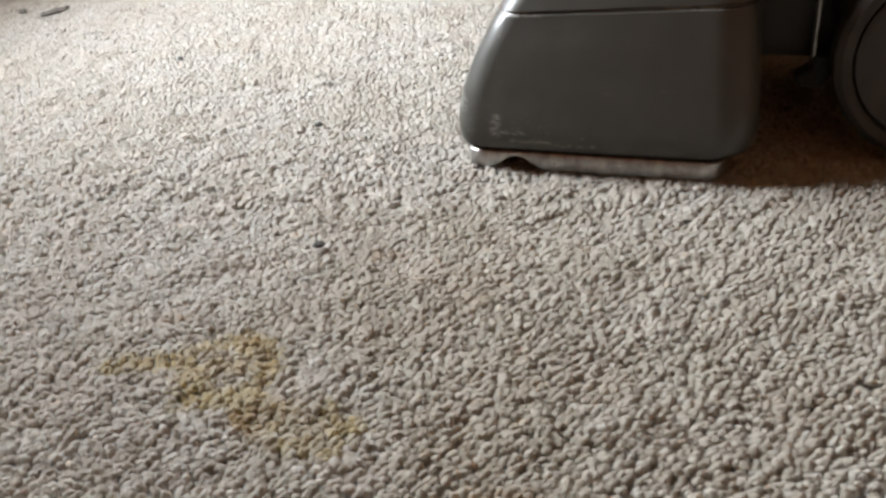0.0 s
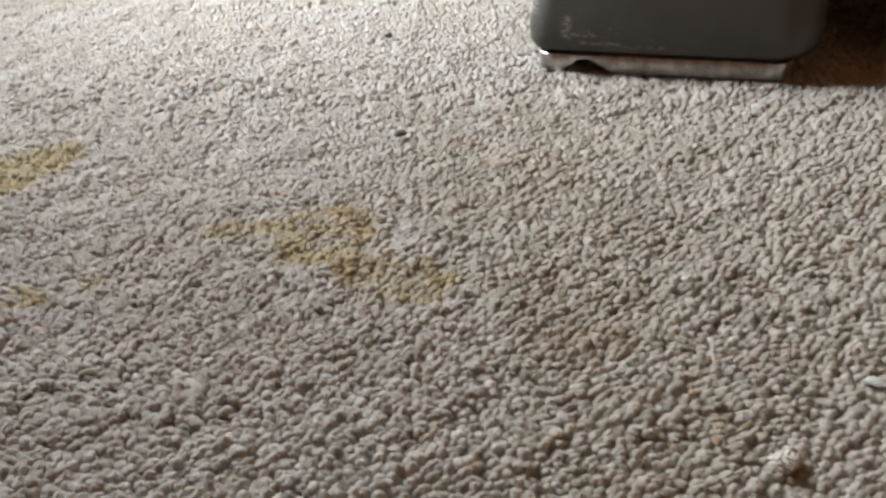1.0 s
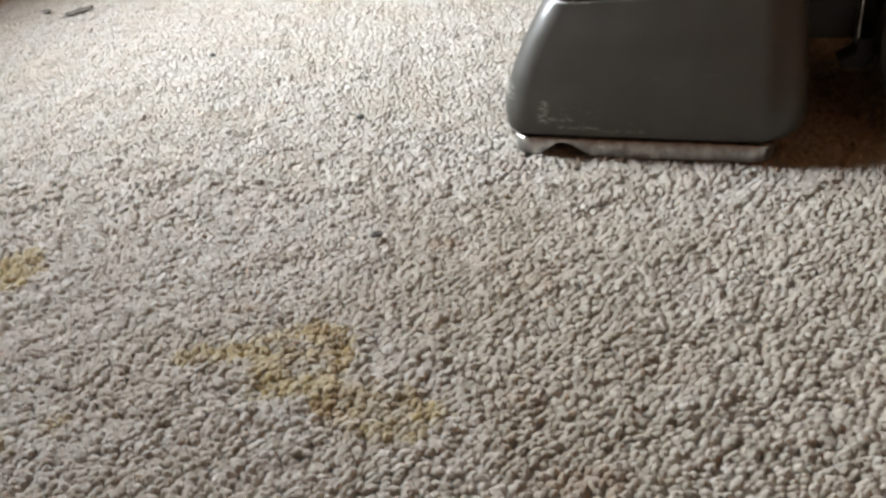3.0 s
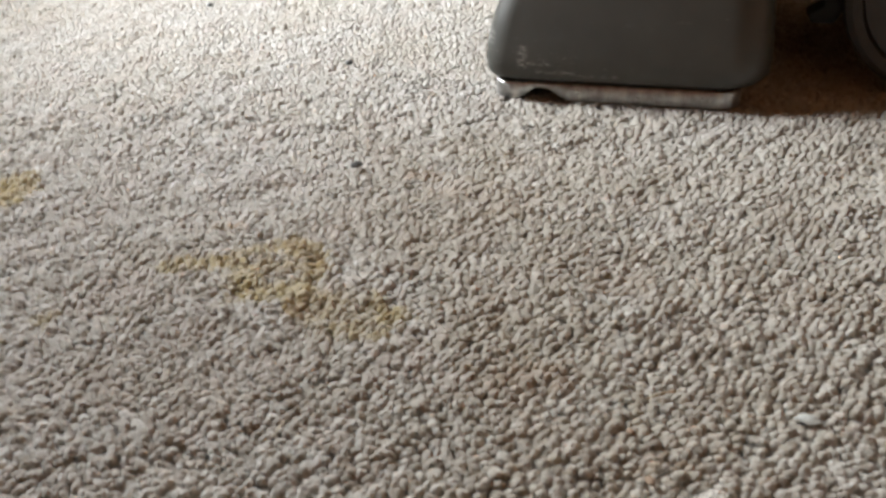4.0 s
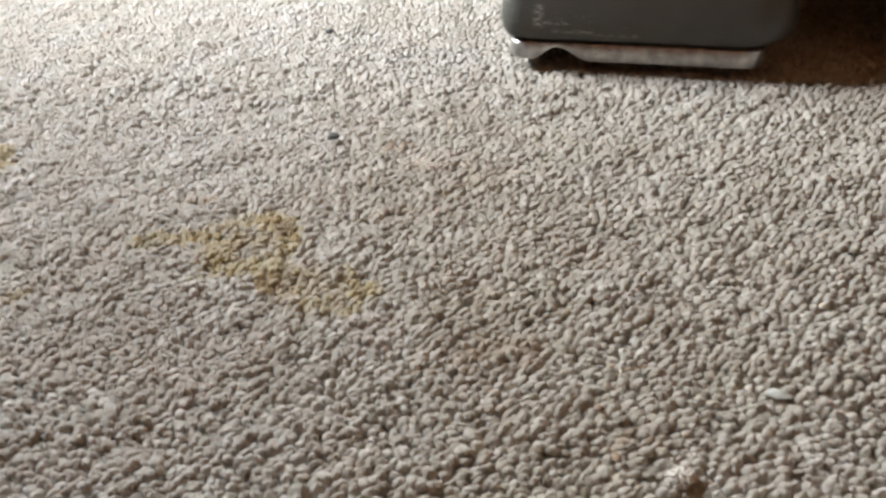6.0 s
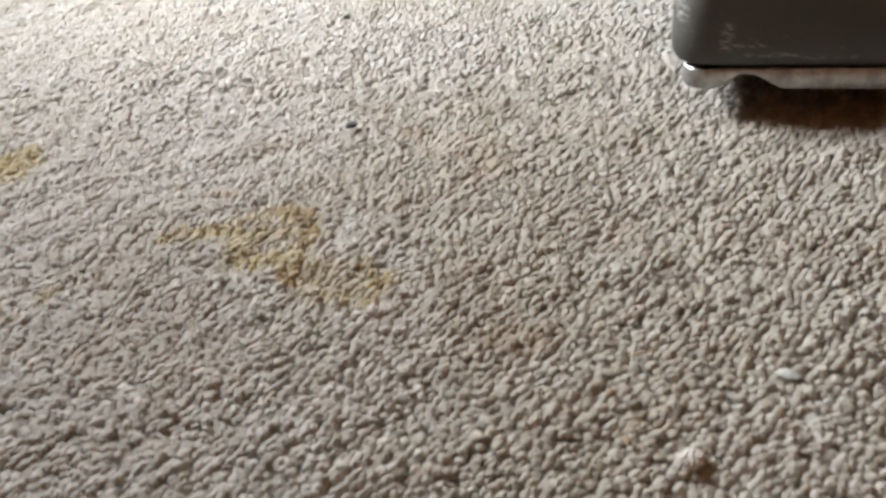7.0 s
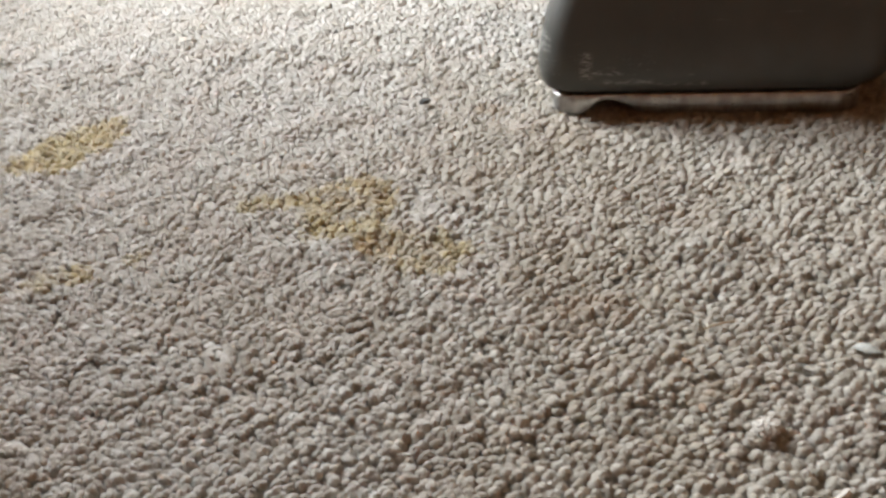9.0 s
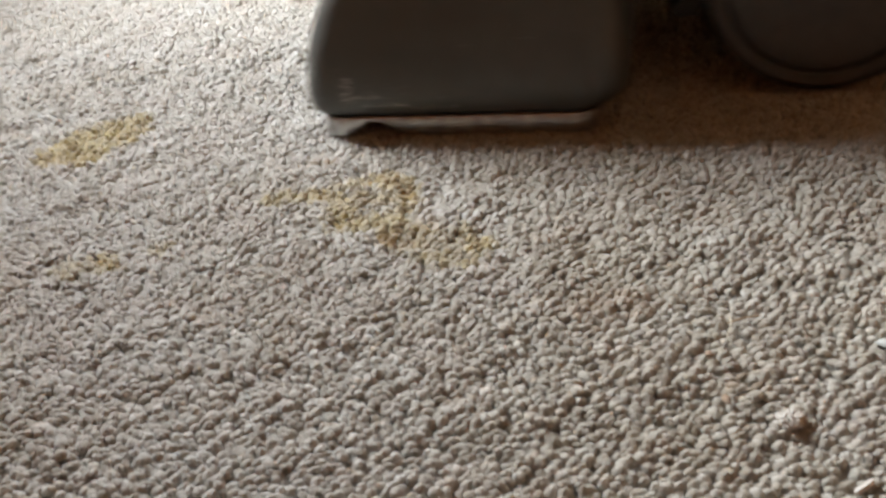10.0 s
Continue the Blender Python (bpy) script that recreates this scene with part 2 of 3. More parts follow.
# ---- the room ----
def room():
    floor = new("floor", mesh_of("floor", box(bmesh.new(), WEST, EAST, SOUTH, NORTH, -0.03, -0.0062), BACKING, False))
    tagged(floor, "beige twist-pile carpet with yellow-brown stains", "carpet", kind="structure")
    t = 0.15
    for name, dims in (("wall_north", (WEST, EAST, NORTH, NORTH + t)), ("wall_south", (WEST, EAST, SOUTH - t, SOUTH)), ("wall_east", (EAST, EAST + t, SOUTH - t, NORTH + t))):
        ob = new(name, mesh_of(name, box(bmesh.new(), *dims, -0.03, HIGH), WALL_PAINT, False))
        tagged(ob, "plain brown painted room wall", "wall", kind="structure")
    bm = bmesh.new()
    y0, y1, z0, z1 = WIN_Y - WIN_W / 2, WIN_Y + WIN_W / 2, WIN_Z - WIN_H / 2, WIN_Z + WIN_H / 2
    box(bm, WEST - t, WEST, SOUTH - t, y0, -0.03, HIGH)
    box(bm, WEST - t, WEST, y1, NORTH + t, -0.03, HIGH)
    box(bm, WEST - t, WEST, y0, y1, -0.03, z0)
    box(bm, WEST - t, WEST, y0, y1, z1, HIGH)
    tagged(new("wall_west", mesh_of("wall_west", bm, WALL_PAINT, False)), "brown painted room wall with a window opening", "wall", kind="structure")
    frame_ob = new("window_1")
    frame_ob.matrix_world = pose(WEST - 0.06, WIN_Y, WIN_Z)
    tagged(frame_ob, "white painted window frame in the room wall", "window", kind="structure")
    for a, b, c, d in ((-WIN_W / 2, WIN_W / 2, WIN_H / 2 - 0.05, WIN_H / 2), (-WIN_W / 2, WIN_W / 2, -WIN_H / 2, -WIN_H / 2 + 0.05),
                       (-WIN_W / 2, -WIN_W / 2 + 0.05, -WIN_H / 2 + 0.05, WIN_H / 2 - 0.05), (WIN_W / 2 - 0.05, WIN_W / 2, -WIN_H / 2 + 0.05, WIN_H / 2 - 0.05)):
        part("window_frame", box(bmesh.new(), -0.03, 0.02, a, b, c, d, 0.004), FRAME_PAINT, frame_ob)
    ceiling = new("ceiling", mesh_of("ceiling", box(bmesh.new(), WEST - t, EAST + t, SOUTH - t, NORTH + t, HIGH, HIGH + 0.1), CEILING_PAINT, False))
    tagged(ceiling, "plain cream painted ceiling", "ceiling", kind="structure")
    return floor


# ---- the pile: every tuft is a rounded, slightly leaning end of yarn ----
# stains: two ends of a stroke, half its width, how strong
STAINS = [
    (-0.162, 0.389, -0.139, 0.391, 0.0065, 0.75), (-0.137, 0.390, -0.120, 0.387, 0.0065, 0.95), (-0.126, 0.399, -0.098, 0.404, 0.005, 0.7),
    (-0.098, 0.405, -0.083, 0.397, 0.007, 1.0), (-0.083, 0.396, -0.077, 0.380, 0.006, 1.0), (-0.119, 0.376, -0.114, 0.357, 0.007, 0.95),
    (-0.112, 0.360, -0.082, 0.358, 0.007, 0.9), (-0.108, 0.384, -0.090, 0.384, 0.008, 0.55), (-0.080, 0.372, -0.084, 0.360, 0.006, 0.8),
    (-0.088, 0.347, -0.066, 0.345, 0.005, 0.75), (-0.086, 0.342, -0.080, 0.337, 0.005, 1.0), (-0.077, 0.334, -0.064, 0.334, 0.005, 0.65),
    (-0.062, 0.322, -0.050, 0.320, 0.005, 0.75), (-0.044, 0.343, -0.031, 0.332, 0.006, 0.8), (-0.038, 0.316, -0.033, 0.328, 0.005, 0.8),
    (-0.066, 0.345, -0.036, 0.328, 0.011, 0.35),
    (-0.341, 0.462, -0.314, 0.460, 0.015, 0.95), (-0.335, 0.487, -0.302, 0.507, 0.013, 0.8), (-0.330, 0.474, -0.304, 0.490, 0.020, 0.9),
    (-0.265, 0.323, -0.256, 0.318, 0.007, 0.5), (-0.247, 0.331, -0.239, 0.325, 0.006, 0.95), (-0.217, 0.341, -0.213, 0.339, 0.005, 0.6),
]
# browner soiling; its darkening also paints the window light's falloff towards the east
SOIL_AND_FALLOFF = [(0.035, 0.46, 0.09, 0.10, 0.06, 0.75), (0.24, 0.08, 0.30, 0.38, 0.15, 0.5), (0.0, 0.40, 0.10, 0.45, 0.04, 0.6)]
RUST = [
    (-0.146, 0.431, -0.136, 0.431, 0.0035, 0.9), (-0.032, 0.494, -0.016, 0.490, 0.006, 0.6), (0.020, 0.276, 0.045, 0.279, 0.010, 0.5),
    (-0.006, 0.470, 0.030, 0.450, 0.018, 0.25), (0.070, 0.36, 0.085, 0.35, 0.01, 0.25), (0.074, 0.226, 0.086, 0.222, 0.004, 0.5),
    (-0.098, 0.405, -0.088, 0.401, 0.004, 0.5), (-0.084, 0.396, -0.078, 0.381, 0.004, 0.4), (-0.086, 0.342, -0.079, 0.336, 0.004, 0.55), (-0.138, 0.390, -0.131, 0.389, 0.003, 0.45),
    (-0.344, 0.458, -0.334, 0.456, 0.005, 0.3), (-0.244, 0.328, -0.239, 0.325, 0.003, 0.4),
]


def stroke_cover(x, y, strokes, soft):
    cover = np.zeros_like(x)
    for x0, y0, x1, y1, r, s in strokes:
        dx, dy = x1 - x0, y1 - y0
        u = np.clip(((x - x0) * dx + (y - y0) * dy) / (dx * dx + dy * dy), 0, 1)
        d = np.hypot(x - x0 - u * dx, y - y0 - u * dy)
        cover = np.maximum(cover, s * np.clip((r - d) / soft + 0.6, 0, 1))
    return cover


def drift(x, y, rate, seed):
    """A smooth random field, about -1 to 1, with rate radians to the metre."""
    rng = np.random.default_rng(seed)
    total = np.zeros_like(x)
    for _ in range(7):
        a, f, p = rng.uniform(0, 2 * math.pi), rate * rng.uniform(0.6, 1.4), rng.uniform(0, 2 * math.pi)
        total += np.sin(f * (x * math.cos(a) + y * math.sin(a)) + p)
    return total / 2.6


def tufts(name, parent, y_from, y_to, spacing, sides, heights, radii, hairs, far, seed):
    rng = np.random.default_rng(seed)
    cols, rows = int(3.2 / spacing), int((y_to - y_from) / (spacing * 0.76))
    gx, gy = np.meshgrid(np.arange(cols) * spacing - 1.6, y_from + np.arange(rows) * spacing * 0.76)
    gx = gx + (np.arange(rows) % 2)[:, None] * spacing / 2
    x, y = gx.ravel(), gy.ravel()
    x = x + rng.normal(0, 0.19, x.size) * spacing
    y = y + rng.normal(0, 0.17, y.size) * spacing
    keep = (x > np.maximum(-0.28 - 0.46 * y, WEST + 0.006)) & (x < 0.16 + 0.42 * y)
    share = np.clip((y - 0.52) / 0.16, 0, 1)  # the coarser tufts take over gradually
    keep &= (rng.uniform(0, 1, x.size) < (share if far else 1 - share))
    x, y = x[keep], y[keep]
    n = x.size
    # slow swells of the pile, tufts that lie over together, and the uneven reach of single ones
    swell = 0.0007 * drift(x, y, 130, 5) + 0.0007 * drift(x, y, 330, 6)
    pressed = np.clip((y - 0.425) / 0.04, 0, 1) * np.clip((x + 0.24) / 0.05, 0, 1)  # where the heavy head has stood
    top = rng.normal(-0.0013, 0.00045, n) + swell - 0.0011 * (rng.uniform(0, 1, n) < 0.10) - 0.0014 * pressed
    turn = 0.35 * drift(x, y, 60, 7) + rng.normal(0, 0.45, n)
    wide = spacing * rng.uniform(0.50, 0.66, n)
    thin = wide * rng.uniform(0.64, 0.90, n)
    lean_x = 0.0003 + 0.0007 * drift(x, y, 150, 8) + rng.normal(0, 0.00045, n)
    lean_y = -0.0003 + 0.0007 * drift(x, y, 150, 9) + rng.normal(0, 0.00045, n)
    levels = len(radii)
    k = levels * sides + 1
    co = np.zeros((n, k, 3))
    tall = 0.0020 * rng.uniform(0.8, 1.2, n)
    for j, (h, r) in enumerate(zip(heights, radii)):
        a = 2 * math.pi * np.arange(sides)[None, :] / sides + 0.45 * j
        rough = 1 + rng.normal(0, 0.12, (n, sides))
        px, py = wide[:, None] * r * rough * np.cos(a), thin[:, None] * r * rough * np.sin(a)
        c, s = np.cos(turn)[:, None], np.sin(turn)[:, None]
        bend = (h + 1) ** 1.5 / 2.8
        co[:, j * sides:(j + 1) * sides, 0] = x[:, None] + c * px - s * py + lean_x[:, None] * bend
        co[:, j * sides:(j + 1) * sides, 1] = y[:, None] + s * px + c * py + lean_y[:, None] * bend
        co[:, j * sides:(j + 1) * sides, 2] = (top - tall * (1 - h))[:, None] + rng.normal(0, 0.0002, (n, sides)) * (j > 0)
    co[:, -1, 0], co[:, -1, 1], co[:, -1, 2] = x + lean_x, y + lean_y, top + rng.normal(0.0, 0.0001, n)
    quads = []
    for j in range(levels - 1):
        for i in range(sides):
            e = (i + 1) % sides
            quads.append((j * sides + i, j * sides + e, (j + 1) * sides + e, (j + 1) * sides + i))
    caps = [((levels - 1) * sides + i, (levels - 1) * sides + (i + 1) % sides, k - 1) for i in range(sides)]
    one = np.array([v for f in quads + caps for v in f])
    sizes = np.array([4] * len(quads) + [3] * len(caps))
    loops = (one[None, :] + (np.arange(n) * k)[:, None]).ravel()
    starts = np.concatenate(([0], np.cumsum(np.tile(sizes, n))[:-1]))
    co = co.reshape(-1, 3)
    # loose fibre ends that stand off the yarn, each a thin tapering sliver
    owner = np.repeat(np.arange(n), hairs)
    h = owner.size
    if h:
        a = rng.uniform(0, 2 * math.pi, h)
        out = np.stack((np.cos(a), np.sin(a), np.zeros(h)), 1)
        side = np.stack((-np.sin(a), np.cos(a), np.zeros(h)), 1) * rng.uniform(0.00007, 0.00014, h)[:, None]
        root = co[owner * k + k - 1] + out * (wide[owner] * rng.uniform(0.1, 0.6, h))[:, None] - np.array((0, 0, 0.0006))
        tip = root + out * rng.uniform(0.0008, 0.0030, h)[:, None] + np.stack((np.zeros(h), np.zeros(h), rng.uniform(0.0001, 0.0013, h)), 1)
        slivers = np.stack((root - side, root + side, tip), 1).reshape(-1, 3)
        loops = np.concatenate((loops, n * k + np.arange(3 * h)))
        starts = np.concatenate((starts, one.size * n + 3 * np.arange(h)))
        co = np.concatenate((co, slivers))
    belongs = np.concatenate((np.repeat(np.arange(n), k), np.repeat(owner, 3)))
    me = bpy.data.meshes.new(name)
    me.vertices.add(len(co))
    me.vertices.foreach_set("co", co.ravel().astype(np.float32))
    me.loops.add(loops.size)
    me.loops.foreach_set("vertex_index", loops.astype(np.int32))
    me.polygons.add(starts.size)
    me.polygons.foreach_set("loop_start", starts.astype(np.int32))
    me.update(calc_edges=True)
    me.polygons.foreach_set("use_smooth", np.ones(starts.size, dtype=bool))
    ragged_x, ragged_y = x + rng.normal(0, 0.0018, n), y + rng.normal(0, 0.0018, n)
    values = {
        "tint": np.clip(rng.normal(0.52, 0.26, n), 0, 1),
        "stain": stroke_cover(ragged_x, ragged_y, STAINS, 0.006) * rng.uniform(0.6, 1, n),
        "soil_and_falloff": stroke_cover(x + 0.02 * drift(x, y, 70, 15), y + 0.02 * drift(x, y, 70, 16), SOIL_AND_FALLOFF, 0.20) * rng.uniform(0.5, 1, n),
        "rust": stroke_cover(ragged_x, ragged_y, RUST, 0.006) * rng.uniform(0.3, 1, n),
    }
    for key, v in values.items():
        me.attributes.new(key, "FLOAT", "POINT").data.foreach_set("value", v[belongs].astype(np.float32))
    me.materials.append(WOOL)
    me.materials.append(WOOL_ENDS)
    me.polygons.foreach_set("material_index", np.concatenate((np.zeros(n * sizes.size, dtype=np.int32), np.ones(h, dtype=np.int32))))
    ob = new(name, me)
    ob.parent = parent
    return tagged(ob, "dense beige wool pile tufts", kind="stuff")


# ---- the carpet cleaner ----
HEAD_WIDE = 0.34
HOOD_LEVELS = [  # height, front, rear, inset of both flanks
    (0.0140, -0.007, 0.178, -0.0015), (0.0150, -0.0100, 0.1815, -0.0036), (0.0200, -0.0120, 0.1830, -0.0058), (0.0300, -0.0125, 0.1830, -0.0058),
    (0.0450, -0.0105, 0.1820, -0.0030), (0.0600, -0.0060, 0.1810, 0.0000), (0.0750, 0.0005, 0.1795, 0.0030), (0.0900, 0.0090, 0.1780, 0.0062),
    (0.1000, 0.0150, 0.1768, 0.0085), (0.1008, 0.0165, 0.1755, 0.0098), (0.1020, 0.0172, 0.1750, 0.0102), (0.1028, 0.0168, 0.1762, 0.0092),
    (0.1150, 0.0260, 0.1745, 0.0125), (0.1300, 0.0400, 0.1710, 0.0180), (0.1450, 0.0600, 0.1640, 0.0280), (0.1560, 0.0820, 0.1540, 0.0440), (0.1600, 0.1000, 0.1440, 0.0620),
]


def lip_bottom(x, flank):
    """The lip's lower edge: it rises in one rounded notch near the front of each flank."""
    if not flank:
        return 0.0
    u = (x - 0.0310) / (0.0180 if x < 0.0310 else 0.0230)
    return 0.0096 * (math.cos(u * math.pi / 2) ** 1.6) if abs(u) < 1 else 0.0


def cleaner_lip():
    outline = []
    x0, x1, y0, y1, r = -0.0045, 0.1755, 0.0, HEAD_WIDE, 0.013

    def arc(cx, cy, a0):
        return [(cx + r * math.cos(radians(a0 + 9 * i)), cy + r * math.sin(radians(a0 + 9 * i)), False) for i in range(11)]

    steps = 90
    outline += arc(x0 + r, y0 + r, 180)
    outline += [(x0 + r + (x1 - x0 - 2 * r) * i / steps, y0, True) for i in range(1, steps)]
    outline += arc(x1 - r, y0 + r, 270)
    outline += arc(x1 - r, y1 - r, 0)
    outline += [(x1 - r - (x1 - x0 - 2 * r) * i / steps, y1, True) for i in range(1, steps)]
    outline += arc(x0 + r, y1 - r, 90)
    cx, cy = (x0 + x1) / 2, (y0 + y1) / 2
    bm = bmesh.new()
    rows = []
    for x, y, flank in outline:
        low = lip_bottom(x, flank) - 0.0026
        way = Vector((x - cx, 0, 0)) if not flank else Vector((0, y - cy, 0))
        inx, iny = x + 0.0035 * (1 if x < cx else -1) * (not flank), y + 0.0035 * (1 if y < cy else -1)
        out = 0.0006
        ox, oy = x + out * (-1 if x < cx else 1) * (not flank), y + out * (-1 if y < cy else 1)
        rows.append([bm.verts.new(p) for p in ((x, y, 0.0106), (ox, oy, 0.0098), (ox, oy, low + 0.0016), (x, y, low + 0.0004), (inx, iny, low), (inx, iny, 0.0106))])
    for i in range(len(rows)):
        a, b = rows[i], rows[(i + 1) % len(rows)]
        for k in range(6):
            j = (k + 1) % 6
            bm.faces.new((a[k], b[k], b[j], a[j]))
    return bm


def cleaner_wheel(parent, x, y, side):
    wheel = new("wheel")
    wheel.parent = parent
    wheel.matrix_basis = pose(x, y, WHEEL_RADIUS - 0.002)
    tagged(wheel, "dark grey wheel with a plain disc")
    r = WHEEL_RADIUS
    part("tyre", turned(bmesh.new(), [(r - 0.012, -0.015 * side), (r - 0.006, -0.0165 * side), (r - 0.0015, -0.014 * side), (r, -0.009 * side), (r, 0.009 * side), (r - 0.002, 0.014 * side), (r - 0.014, 0.016 * side), (r - 0.016, 0.0 * side)]), TYRE, wheel)
    part("rim", turned(bmesh.new(), [(0.0015, -0.0085 * side), (r - 0.030, -0.0105 * side), (r - 0.018, -0.0135 * side), (r - 0.0145, -0.0125 * side), (r - 0.0145, 0.010 * side), (0.0015, 0.010 * side)]), HUB, wheel)
    part("axle_cap", turned(bmesh.new(), [(0.0005, -0.0140 * side), (0.009, -0.0135 * side), (0.011, -0.0115 * side), (0.011, -0.006 * side), (0.0005, -0.006 * side)], 24), HOUSING, wheel)
    return wheel


def carpet_cleaner():
    base = new("carpet_cleaner")
    tagged(base, "dark grey plastic upright carpet cleaner with a worn metal lip", "carpet cleaner")
    rings = [rounded_ring(f, r + 0.012 * min(1, z / 0.022), s, HEAD_WIDE - s, z, min(0.019, (r - f) * 0.4), min(0.028, (r - f) * 0.35)) for z, f, r, s in HOOD_LEVELS]
    rings = [[(x, y, z + (z / 0.1) ** 2 * (0.004 + 0.045 * x)) for x, y, z in ring] for ring in rings]  # the hood rises to the rear
    part("hood", loft(bmesh.new(), rings), HOOD, base, "scuffed dark grey plastic hood")
    part("gasket", loft(bmesh.new(), [rounded_ring(-0.002, 0.173, 0.0025, HEAD_WIDE - 0.0025, z, 0.02, 0.013) for z in (0.0085, 0.0138)]), GASKET, base, "black rubber seal")
    part("lip", cleaner_lip(), LIP, base, "worn bright metal lip with a notch")
    neck = [rounded_ring(x0, x1, 0.11, 0.23, z, 0.01, 0.01, 5) for z, x0, x1 in ((0.052, 0.165, 0.26), (0.058, 0.16, 0.265), (0.125, 0.16, 0.265), (0.130, 0.165, 0.26))]
    part("neck", loft(bmesh.new(), neck), HOUSING, base)
    body = [rounded_ring(x0, x1, y0, HEAD_WIDE - y0, z, 0.03, 0.04, 6) for z, x0, x1, y0 in ((0.046, 0.250, 0.42, 0.104), (0.054, 0.240, 0.43, 0.096), (0.110, 0.232, 0.44, 0.088), (0.155, 0.225, 0.44, 0.080), (0.185, 0.120, 0.44, 0.050), (0.210, 0.095, 0.45, 0.042), (0.300, 0.115, 0.47, 0.045), (0.400, 0.180, 0.48, 0.060), (0.430, 0.220, 0.46, 0.095))]
    part("motor_housing", loft(bmesh.new(), body), HOUSING, base, "black moulded motor housing")
    bracket = box(bmesh.new(), 0.2265, 0.2285, 0.078, 0.094, 0.052, 0.2, 0.0006)
    part("bracket", bracket, STEEL, base, "dull steel bracket")
    foot = loft(bmesh.new(), [rounded_ring(x0, x1, 0.076, 0.098, z, 0.003, 0.003, 3) for z, x0, x1 in ((0.040, 0.220, 0.236), (0.046, 0.216, 0.240), (0.052, 0.226, 0.240), (0.062, 0.227, 0.238))])
    part("foot", foot, GASKET, base)
    axle = turned(bmesh.new(), [(0.0005, 0.06), (0.006, 0.06), (0.006, HEAD_WIDE - 0.06), (0.0005, HEAD_WIDE - 0.06)], 20)
    ob = part("axle", axle, STEEL, base)
    ob.matrix_basis = pose(0.309, 0, WHEEL_RADIUS - 0.002)
    wheels = [cleaner_wheel(base, 0.309, 0.062, 1), cleaner_wheel(base, 0.309, HEAD_WIDE - 0.062, -1)]
    return base, wheels


# ---- small things caught in the pile ----
def strand_thing(name, label, category, place, length, turn, radius, mat, rise=0.002, curl=0.3):
    pts = []
    for i in range(9):
        u = i / 8 - 0.5
        pts.append((length * u, curl * length * (u * u - 0.12), rise * math.cos(u * 2.6) ** 2 + 0.0002))
    ob = new(name, mesh_of(name, tube(bmesh.new(), pts, radius), mat))
    ob.matrix_world = pose(*place, 0, 0, turn)
    return tagged(ob, label, category)


def crumb_thing(name, label, category, place, size, mat, seed):
    rng = random.Random(seed)
    bm = bmesh.new()
    bmesh.ops.create_icosphere(bm, subdivisions=2, radius=1)
    for v in bm.verts:
        v.co *= 1 + rng.uniform(-0.25, 0.25)
        v.co = Vector((v.co.x * size[0], v.co.y * size[1], v.co.z * size[2]))
    ob = new(name, mesh_of(name, bm, mat))
    ob.matrix_world = pose(*place, 0, 0, rng.uniform(0, 180))
    return tagged(ob, label, category)


def lint_ball(place, size, seed):
    """A raised knot of wool: plump yarn lobes pressed together, with loose fibre ends."""
    rng = random.Random(seed)
    bm = bmesh.new()
    for i in range(34):
        a, up = i * 2.4, (i + 0.5) / 34
        r = size * 0.78 * math.sqrt(1 - up * up * 0.9)
        m = pose(r * math.cos(a) * 1.25 + up * size * 0.3, r * math.sin(a), size * 0.75 * up, rng.uniform(-40, 40), rng.uniform(-40, 40), rng.uniform(0, 180))
        made = bmesh.ops.create_icosphere(bm, subdivisions=2, radius=1, matrix=m @ Matrix.Diagonal((size * 0.42, size * 0.26, size * 0.26, 1)))
        for v in made["verts"]:
            v.co += Vector((rng.gauss(0, 1), rng.gauss(0, 1), rng.gauss(0, 1))) * size * 0.025
    for i in range(170):
        a, up = rng.uniform(0, 6.28), rng.uniform(0.1, 1)
        out = Vector((math.cos(a) * math.sqrt(1 - up * up), math.sin(a) * math.sqrt(1 - up * up), up))
        swirl = out.cross(Vector((0, 0, 1))) * rng.choice((-1, 1))
        tube(bm, [out * size * 0.8, out * size * 1.1 + swirl * size * 0.2, out * size * rng.uniform(1.1, 1.4) + swirl * size * 0.5], 0.00006, 3)
    ob = new("lint_ball", mesh_of("lint_ball", bm, PALE_LINT))
    ob.matrix_world = pose(*place)
    return tagged(ob, "raised knot of pale wool lint on the carpet", "lint")


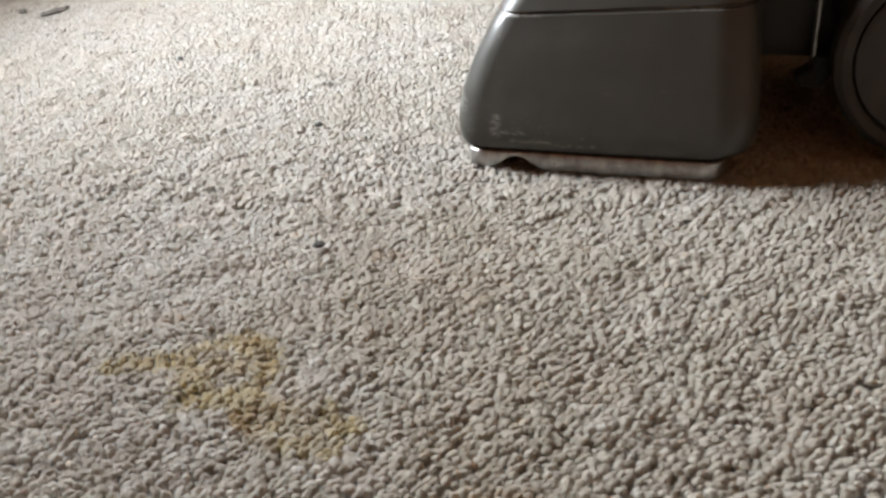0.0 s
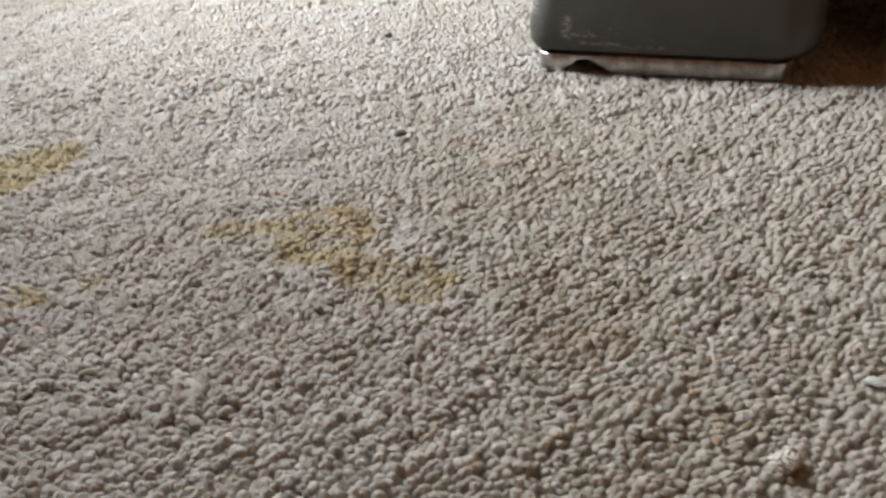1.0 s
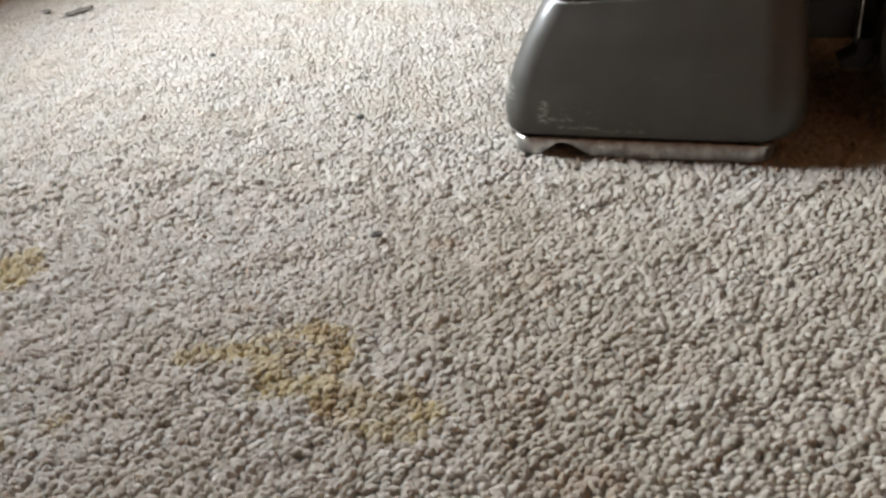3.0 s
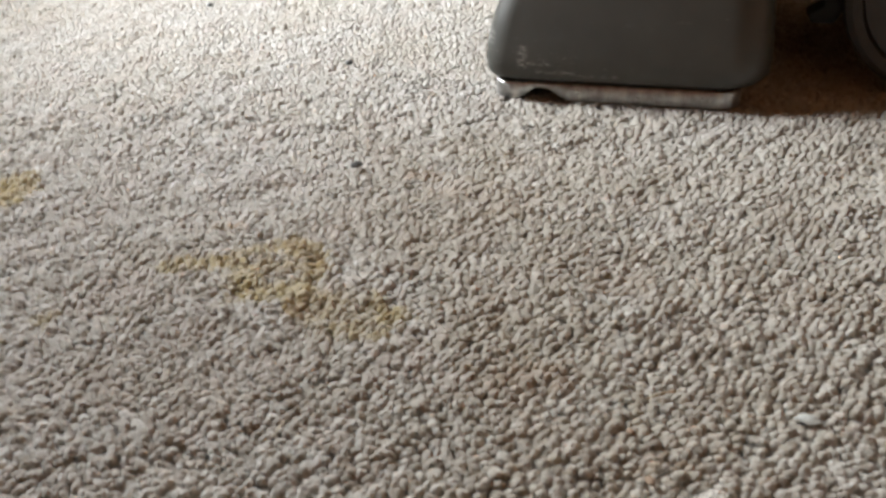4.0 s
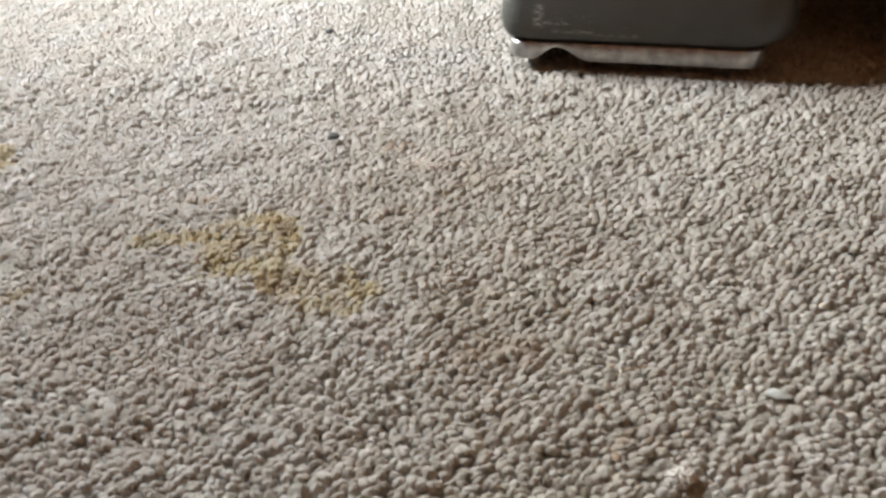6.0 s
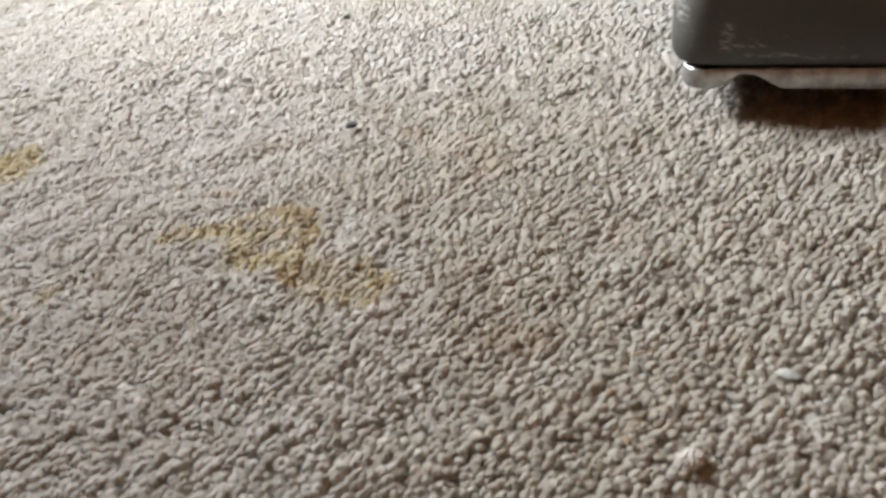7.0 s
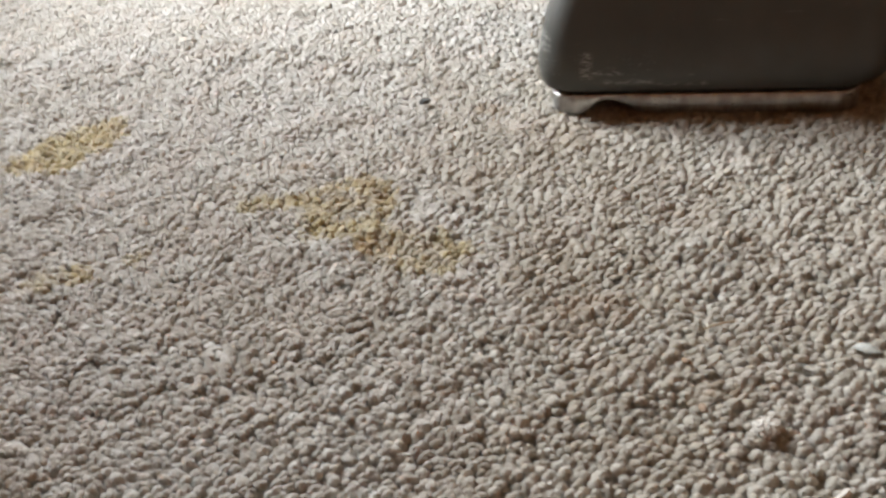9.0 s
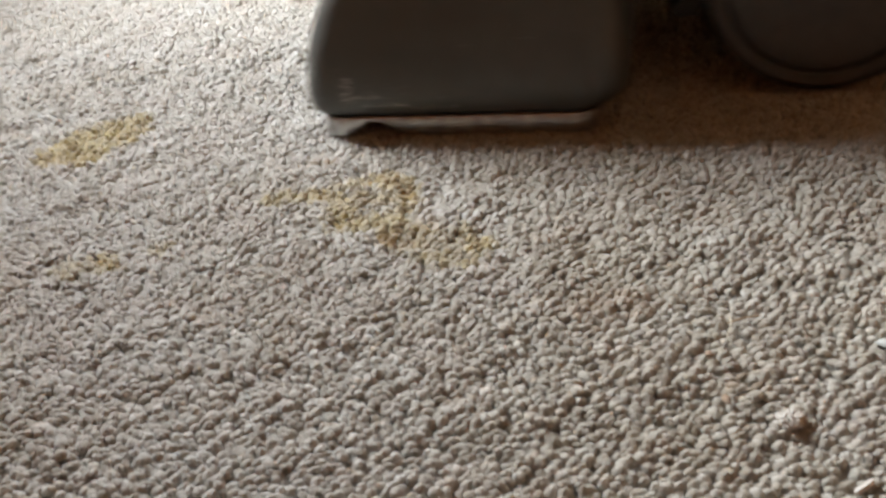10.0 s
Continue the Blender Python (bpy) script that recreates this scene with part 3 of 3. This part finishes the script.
def small_things():
    lint_ball((0.0945, 0.202, -0.0018), 0.0044, 3)
    strand_thing("fibre", "long pale fibre standing up from the carpet", "fibre", (0.0805, 0.256, 0.0), 0.014, 78, 0.00028, PALE_FIBRE, 0.0025)
    crumb_thing("paint_flake", "grey-green flake lying in the carpet pile", "flake", (0.142, 0.244, -0.0008), (0.0050, 0.0028, 0.0010), FLAKE, 8)
    strand_thing("twig", "thin tan twig lying across the carpet", "twig", (0.087, 0.2605, 0.0002), 0.016, 17, 0.00045, TWIG, 0.0012, 0.05)
    strand_thing("fibre", "dark brown hair caught in the carpet", "fibre", (0.079, 0.2145, 0.0), 0.009, 28, 0.0003, DARK_FIBRE, 0.0015)
    strand_thing("fibre", "pale frayed yarn end on the carpet", "fibre", (0.113, 0.169, -0.0008), 0.009, 40, 0.0014, PALE_LINT, 0.0008)
    crumb_thing("crumb", "small tan crumb in the carpet", "crumb", (0.070, 0.239, 0.0), (0.002, 0.0014, 0.001), RUST_CRUMB, 6)
    strand_thing("fibre", "short pale fibre lying on the carpet", "fibre", (-0.074, 0.246, 0.0), 0.010, 70, 0.0004, PALE_FIBRE)
    strand_thing("fibre", "short dark fibre caught in the carpet", "fibre", (-0.003, 0.261, 0.0), 0.009, 65, 0.0004, DARK_FIBRE)
    crumb_thing("crumb", "small russet crumb in the carpet", "crumb", (0.073, 0.212, 0.0), (0.0026, 0.0016, 0.0012), RUST_CRUMB, 4)
    crumb_thing("crumb", "tiny russet crumb in the carpet", "crumb", (0.101, 0.222, 0.0), (0.0012, 0.001, 0.001), RUST_CRUMB, 5)
    for i, (x, y, a, b) in enumerate(((-0.069, 0.502, 0.0040, 0.0022), (-0.275, 0.927, 0.0035, 0.0025), (-0.098, 0.711, 0.003, 0.002))):
        crumb_thing("fluff", "dark grey bit of fluff on the carpet", "fluff", (x, y, 0.0010), (a, b, 0.0022), GREY_LINT, 20 + i)
    for i, (x, y, a, b) in enumerate(((-0.511, 1.181, 0.020, 0.008), (-0.56, 1.19, 0.007, 0.006))):
        crumb_thing("dirt_clump", "dark brown clump of dirt on the carpet", "dirt", (x, y, 0.001), (a, b, 0.003), DARK_FIBRE, 30 + i)


def motions():
    walk(cleaner, [(t, pose(x, y, z, 0, tilt, turn)) for t, x, y, z, tilt, turn in CLEANER_PATH])
    rolled, rows, last = 0.0, [], None
    for t, x, y, z, tilt, turn in CLEANER_PATH:
        if last:
            a = radians(turn)
            rolled += ((x - last[0]) * math.cos(a) + (y - last[1]) * math.sin(a)) / WHEEL_RADIUS
        last = (x, y)
        rows.append((t, math.degrees(rolled)))
    for wheel in wheels:
        x, y, z = wheel.matrix_basis.translation
        walk(wheel, [(t, pose(x, y, z, 0, angle, 0)) for t, angle in rows])


floor = room()
cleaner, wheels = carpet_cleaner()
small_things()
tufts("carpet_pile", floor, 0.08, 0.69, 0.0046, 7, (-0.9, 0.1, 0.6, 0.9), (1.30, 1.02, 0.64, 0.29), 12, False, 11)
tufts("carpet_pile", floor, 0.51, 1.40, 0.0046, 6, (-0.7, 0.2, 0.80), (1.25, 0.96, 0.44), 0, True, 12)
motions()
